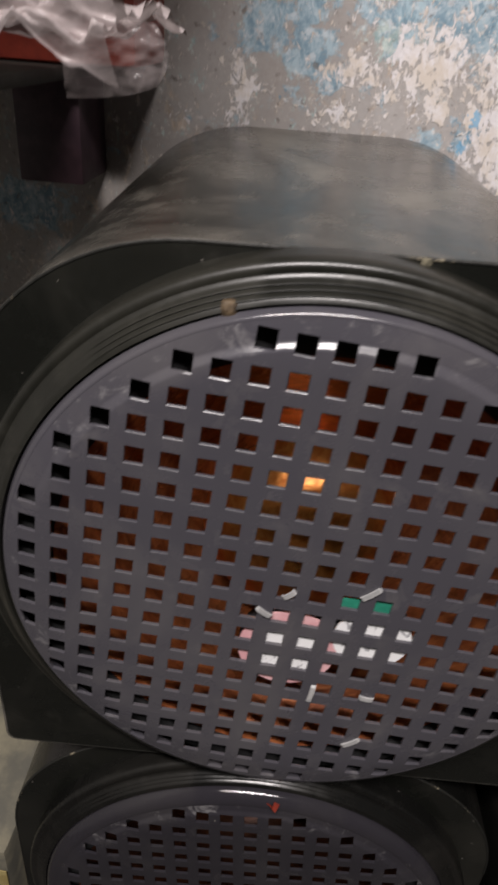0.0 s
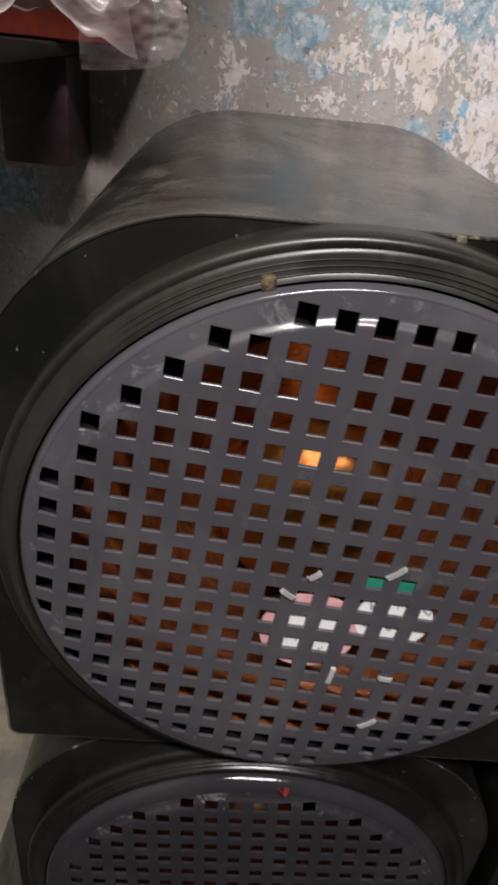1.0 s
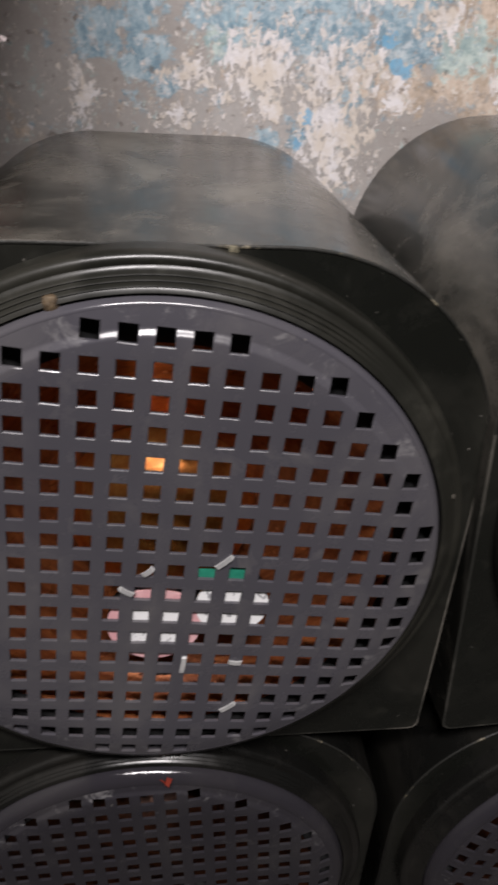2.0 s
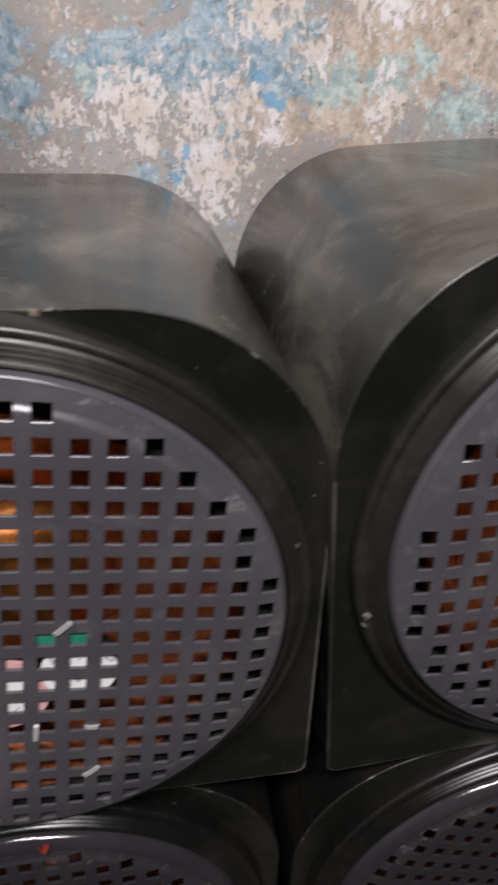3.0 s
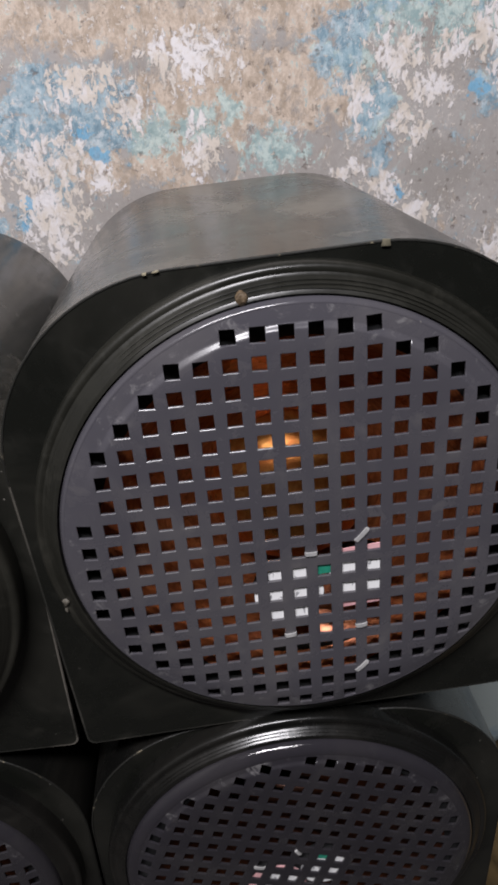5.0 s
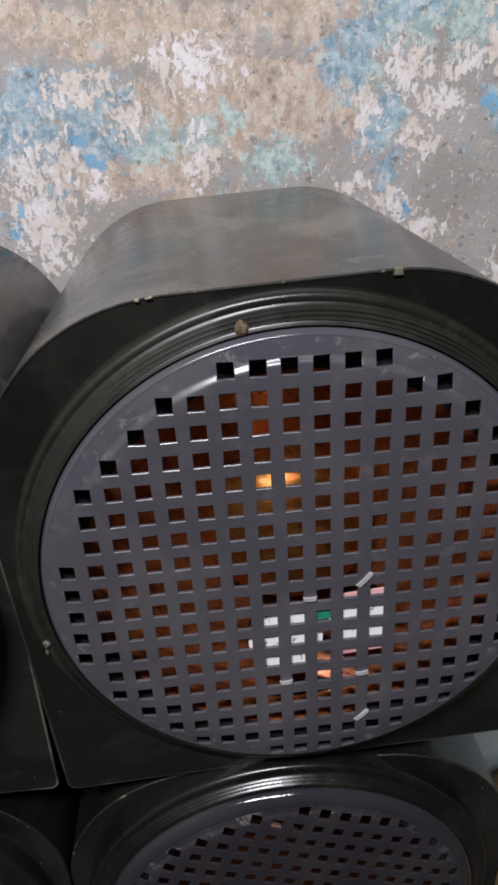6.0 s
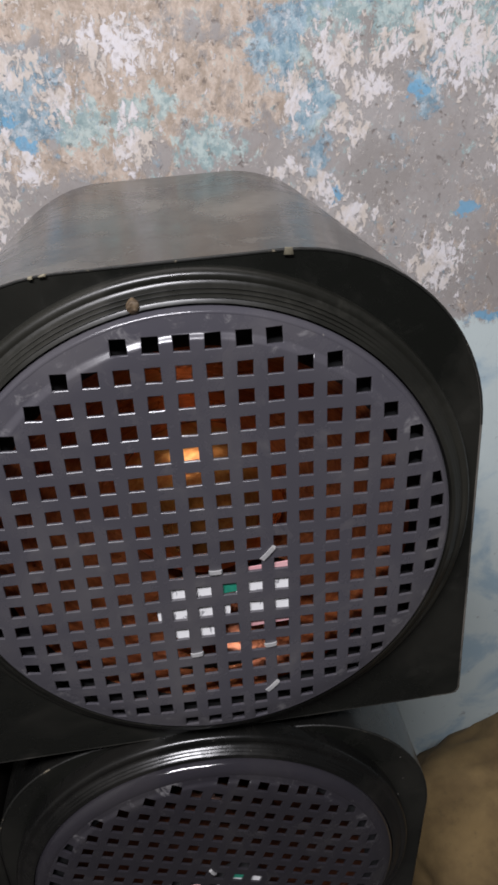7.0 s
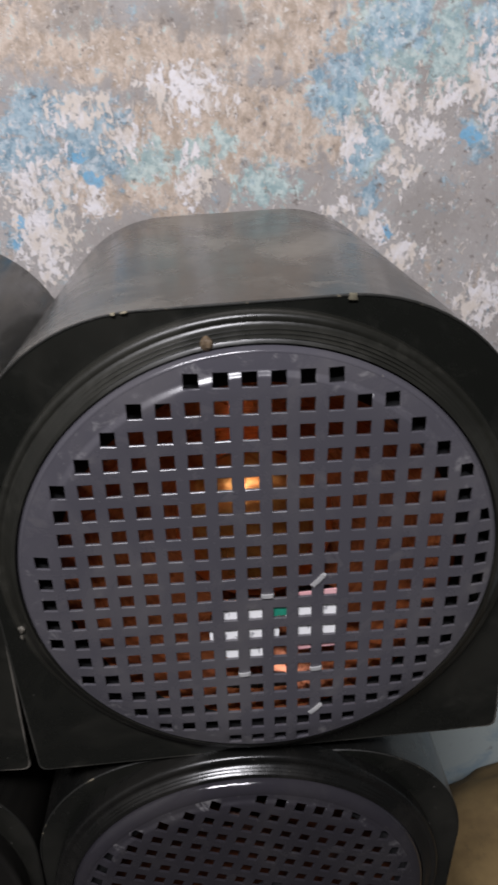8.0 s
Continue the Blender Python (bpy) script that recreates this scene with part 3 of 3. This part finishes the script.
    for border, u, v, r, inner in discs:
        x, z = turned(u, v, rot)
        r *= PITCH
        tweeter = part("tweeter", lathe([(0.0, 0.0155), (r * 0.8, 0.0150), (r * 0.98, 0.012), (r, 0.0045), (r * 0.97, 0.0033), (0.0, 0.0032)], 40, (x, z)), M_SURROUND, thing, "small round driver tied behind the grille")
        part("paper_label", lathe([(0.0, 0.0020), (r * inner, 0.0020), (r * inner, 0.0034)], 40, (x, z)), M_LABEL, tweeter, "white printed paper disc", smooth=False)
        if border:
            part("label_border", lathe([(r * inner, 0.0022), (r * 0.99, 0.0022), (r * 0.99, 0.0036)], 40, (x, z)), border, tweeter, "coloured border of the label", smooth=False)
    for (u0, v0), (u1, v1) in ties:
        x0, z0 = turned(u0, v0, rot)
        x1, z1 = turned(u1, v1, rot)
        dx, dz = (x1 - x0), (z1 - z0)
        rows = [(x0, 0.0006, z0), (x0 + dx * 0.07, -0.0006, z0 + dz * 0.07), (x0 + dx * 0.5, -0.0009, z0 + dz * 0.5), (x1 - dx * 0.07, -0.0006, z1 - dz * 0.07), (x1, 0.0006, z1)]
        part("cable_tie", ribbon(rows, 0.0026, 0.0011), M_TIE, thing, "white nylon cable tie")
    for x, z, r in dabs:
        dab = lathe([(0.0, 0.0112), (r * 0.5, 0.0114), (r * 0.9, 0.0124), (r * 1.15, 0.0160)], 16, (x, z))
        for v in dab.verts:
            v.co += Vector((noise.noise(v.co * 300), 0, noise.noise(v.co * 260 + Vector((1, 5, 2))))) * 0.0016
        part("glue_dab", dab, M_GLUE, thing, "dried pale glue dab")
    for x, z, w in scraps:
        part("scrap", ribbon([(x - w, 0.0040, z - 0.002), (x - w * 0.4, 0.0005, z), (x + w * 0.2, -0.0006, z - 0.001), (x + w, 0.0030, z + 0.002)], 0.004, 0.0008), M_RED, thing, "small red paper scrap")
    if screw_at:
        screw = lathe([(0.0, 0.0050), (0.0010, 0.0048), (0.0022, 0.0051), (0.0032, 0.0057), (0.0038, 0.0068), (0.0041, 0.0130)], 20, screw_at)
        for v in screw.verts:
            v.co += Vector((noise.noise(v.co * 420), 0.5 * noise.noise(v.co * 700), noise.noise(v.co * 380 + Vector((4, 2, 7))))) * 0.0011
        part("screw", screw, M_RUST, thing, "rusty screw head")
    thing.matrix_world = m
    return thing


DISCS_A = [(M_PINK, -0.5, -3.05, 1.62, 0.72), (None, 2.05, -2.05, 1.27, 0.98)]
DISCS_B = [(None, -0.45, -3.05, 1.45, 0.98), (None, 2.5, -2.5, 1.32, 0.98)]
DISCS_C = [(M_PINK, -0.78, -2.10, 1.60, 0.74), (None, 1.28, -0.30, 1.27, 0.98)]
TIES_A = [((1.27, -0.3), (1.75, 0.2)), ((-1.75, -1.35), (-1.3, -1.6)), ((0.65, -4.4), (0.62, -5.2)), ((2.27, -4.6), (2.72, -4.62)), ((2.25, -7.2), (2.75, -6.75)), ((-1.05, -0.75), (-0.75, -0.45))]
TIES_B = [((2.25, -0.75), (2.75, -0.20)), ((0.27, -1.1), (0.73, -1.1)), ((-0.73, -5.12), (-0.27, -5.08)), ((2.27, -5.05), (2.73, -5.0)), ((2.25, -7.6), (2.75, -7.1))]
TIES_C = [((-2.58, -0.56), (-2.0, -0.55)), ((-0.82, 1.15), (-0.47, 0.87)), ((0.48, -3.7), (0.94, -3.17)), ((2.4, -2.4), (2.94, -1.84))]
CHIPS_A = [(0.026, 0.1508, 0.0042, 0.0030), (-0.018, 0.1516, 0.012, 0.0012)]
CHIPS_B = [(0.0552, 0.1678, 0.0045, 0.0034), (-0.0713, 0.1599, 0.0035, 0.0014), (-0.0776, 0.1593, 0.0024, 0.0013)]

loudspeaker(pose(0.0198, 0.2558, 0.8111, -0.1, 0, 3.0), (-0.009, 0.179, 0.1525, -0.188, 0.0), 0.008, 0.404, -5.6, (0.0, 0.45), (-0.0090, -0.0134), (-0.0096, -0.0160, 0.1452, (2, 7)),
            DISCS_A, [(1.45, -0.72, 1.7, 0.55, M_GREEN)], TIES_A, (-0.052, 0.1330), CHIPS_A, [(0.1455, 0.027, 0.0022), (0.1405, 0.028, 0.0014)], [], "black upper loudspeaker with dusty top and level housing")
loudspeaker(pose(0.3627, 0.2712, 0.8343, -1.0, 0, 3.0) @ Matrix.Scale(1.0174, 4), (0.0039, 0.1759, 0.1654, -0.1825, 3.7), 0.004, 0.387, 1.63, (0.0, 0.0), (0.0050, -0.0045), (0.0083, -0.0078, 0.1452, (-8, 2), (9, -3)),
            DISCS_B, [(0.97, -1.92, 0.60, 0.62, M_GREEN), (2.5, -1.28, 1.7, 0.36, M_PINK), (2.5, -3.86, 1.6, 0.30, M_PINK)], TIES_B, (-0.0265, 0.1465), CHIPS_B, [(0.1597, 0.012, 0.0012), (-0.1515, -0.0475, 0.0030), (-0.1520, -0.0545, 0.0016)], [], "black upper loudspeaker with chipped edge and tilted housing", front=0.0235)
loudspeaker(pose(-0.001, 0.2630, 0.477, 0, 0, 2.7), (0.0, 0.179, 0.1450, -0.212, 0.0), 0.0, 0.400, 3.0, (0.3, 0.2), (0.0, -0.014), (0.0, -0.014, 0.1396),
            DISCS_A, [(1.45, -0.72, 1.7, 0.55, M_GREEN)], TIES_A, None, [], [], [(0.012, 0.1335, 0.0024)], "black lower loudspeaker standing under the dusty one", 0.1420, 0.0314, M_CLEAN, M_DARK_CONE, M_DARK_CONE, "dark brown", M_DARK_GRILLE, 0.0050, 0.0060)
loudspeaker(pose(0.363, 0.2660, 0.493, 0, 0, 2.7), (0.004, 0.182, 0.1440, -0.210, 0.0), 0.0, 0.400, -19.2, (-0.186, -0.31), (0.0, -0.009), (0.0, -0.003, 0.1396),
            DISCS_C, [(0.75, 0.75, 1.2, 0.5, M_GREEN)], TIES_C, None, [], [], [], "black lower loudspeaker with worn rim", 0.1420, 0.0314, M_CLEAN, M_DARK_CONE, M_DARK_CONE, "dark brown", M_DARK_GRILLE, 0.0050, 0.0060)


# ---- loose things ----
def sack():
    bm = bmesh.new()
    bmesh.ops.create_uvsphere(bm, u_segments=96, v_segments=64, radius=1)
    for v in bm.verts:
        d = v.co.normalized()
        fold = noise.fractal(d * 2.2, 0.8, 2.0, 4) * 0.12 + 0.05 * math.sin(9 * d.x + 5 * d.z + 3 * noise.noise(d * 1.7))
        k = 1 + fold * 0.55
        v.co = Vector((d.x * 0.31 * k, d.y * 0.16 * k, max(d.z * 0.170 * k, -0.165)))
    ob = mesh_object("sack", bm, M_SACK, True, 180)
    ob.matrix_world = pose(0.875, 0.49, 0.165, 0, 0, 6)
    return tagged(ob, "slumped brown canvas sack on the floor by the wall", "sack")


sack()

carton = tagged(mesh_object("carton", box_mesh((-0.52, 0.30, 0.0), (-0.205, 0.60, 0.43), 0.008), M_CARTON), "faded yellowish cardboard carton beside the stack", "carton")
part("tape", box_mesh((-0.216, 0.2988, 0.34), (-0.2066, 0.2996, 0.405), 0.0003), M_TAPE, carton, "yellowed strip of tape")
for k in range(9):
    for x in (-0.300, -0.262, -0.236):
        w = random.uniform(0.004, 0.009)
        part("print_bar", box_mesh((x - w, 0.2990, 0.402 - 0.019 * k), (x + w, 0.2997, 0.407 - 0.019 * k)), M_PRINT, carton, "dark printed mark", smooth=False)

shelf = tagged(new("wall_shelf"), "dark weathered wooden wall shelf holding a bag", "shelf")
part("board", box_mesh((-0.75, 0.380, 0.996), (-0.205, 0.683, 1.006), 0.003), M_BOARD, shelf)
part("cleat", box_mesh((-0.266, 0.612, 0.912), (-0.209, 0.683, 0.9955), 0.003), M_MAROON, shelf, "dark maroon block under the board")
# Upper tier and brackets are added out of view to shade the wall's left.
part("unseen_shade_board", box_mesh((-0.75, 0.30, 1.290), (-0.060, 0.683, 1.308), 0.003), M_BOARD, shelf)
for x in (-0.70, -0.42):
    part("bracket", box_mesh((x, 0.40, 1.0065), (x + 0.018, 0.683, 1.2895), 0.002), M_BOARD, shelf)


def bag():
    """Crumpled film: lies on the board behind and hangs over its front edge."""
    bm = bmesh.new()
    bmesh.ops.create_grid(bm, x_segments=110, y_segments=80, size=1)
    for v in bm.verts:
        a, b = v.co.x, v.co.y
        p = Vector((a * 1.5, b * 1.5, 3.0))
        crease = 1 - abs(noise.noise(p * 1.6)) * 2
        fine = 1 - abs(noise.noise(p * 4.1 + Vector((2, 7, 1)))) * 2
        bulge = 0.016 * crease + 0.006 * fine
        x = -0.240 + a * 0.135 + 0.012 * noise.noise(p * 1.2)
        if b > -0.2:
            y, z = 0.372 + (b + 0.2) * 0.13, 1.036 + bulge - 0.010 * (b + 0.2)
        else:
            d = -0.2 - b
            y, z = 0.368 - bulge * 0.8 - 0.004 * d, 1.036 + bulge - d * (0.036 + 0.016 * noise.noise(Vector((a * 2.4, 0.5, 0.0))) - 0.010 * a)
        v.co = Vector((x, y, z))
    ob = mesh_object("plastic_bag", bm, M_FILM, True, 180)
    # loose end of the film, a single layer
    bm = bmesh.new()
    bmesh.ops.create_grid(bm, x_segments=40, y_segments=40, size=1)
    for v in bm.verts:
        a, b = v.co.x, v.co.y
        k = 1 - 0.22 * max(0, a) * b * b
        wave = 0.004 * noise.noise(Vector((a * 1.6, b * 1.3, 8.0))) + 0.0015 * noise.noise(Vector((a * 5, b * 4, 2.0)))
        v.co = Vector((-0.108 + a * 0.026 * k + 0.003 * noise.noise(Vector((0, b * 2.2, 1))), 0.374 + wave, 1.0225 + b * 0.0165 * (1 - 0.10 * a * a) + 0.002 * a * (1 - b)))
    part("flap", bm, M_THIN_FILM, ob, "thin loose end of clear film")
    return tagged(ob, "crumpled clear plastic bag hanging over the shelf edge", "bag")


bag()
tagged(mesh_object("red_packet", box_mesh((-0.285, 0.575, 1.0065), (-0.150, 0.675, 1.110), 0.008), M_RED), "red wrapped packet behind the clear bag", "packet")
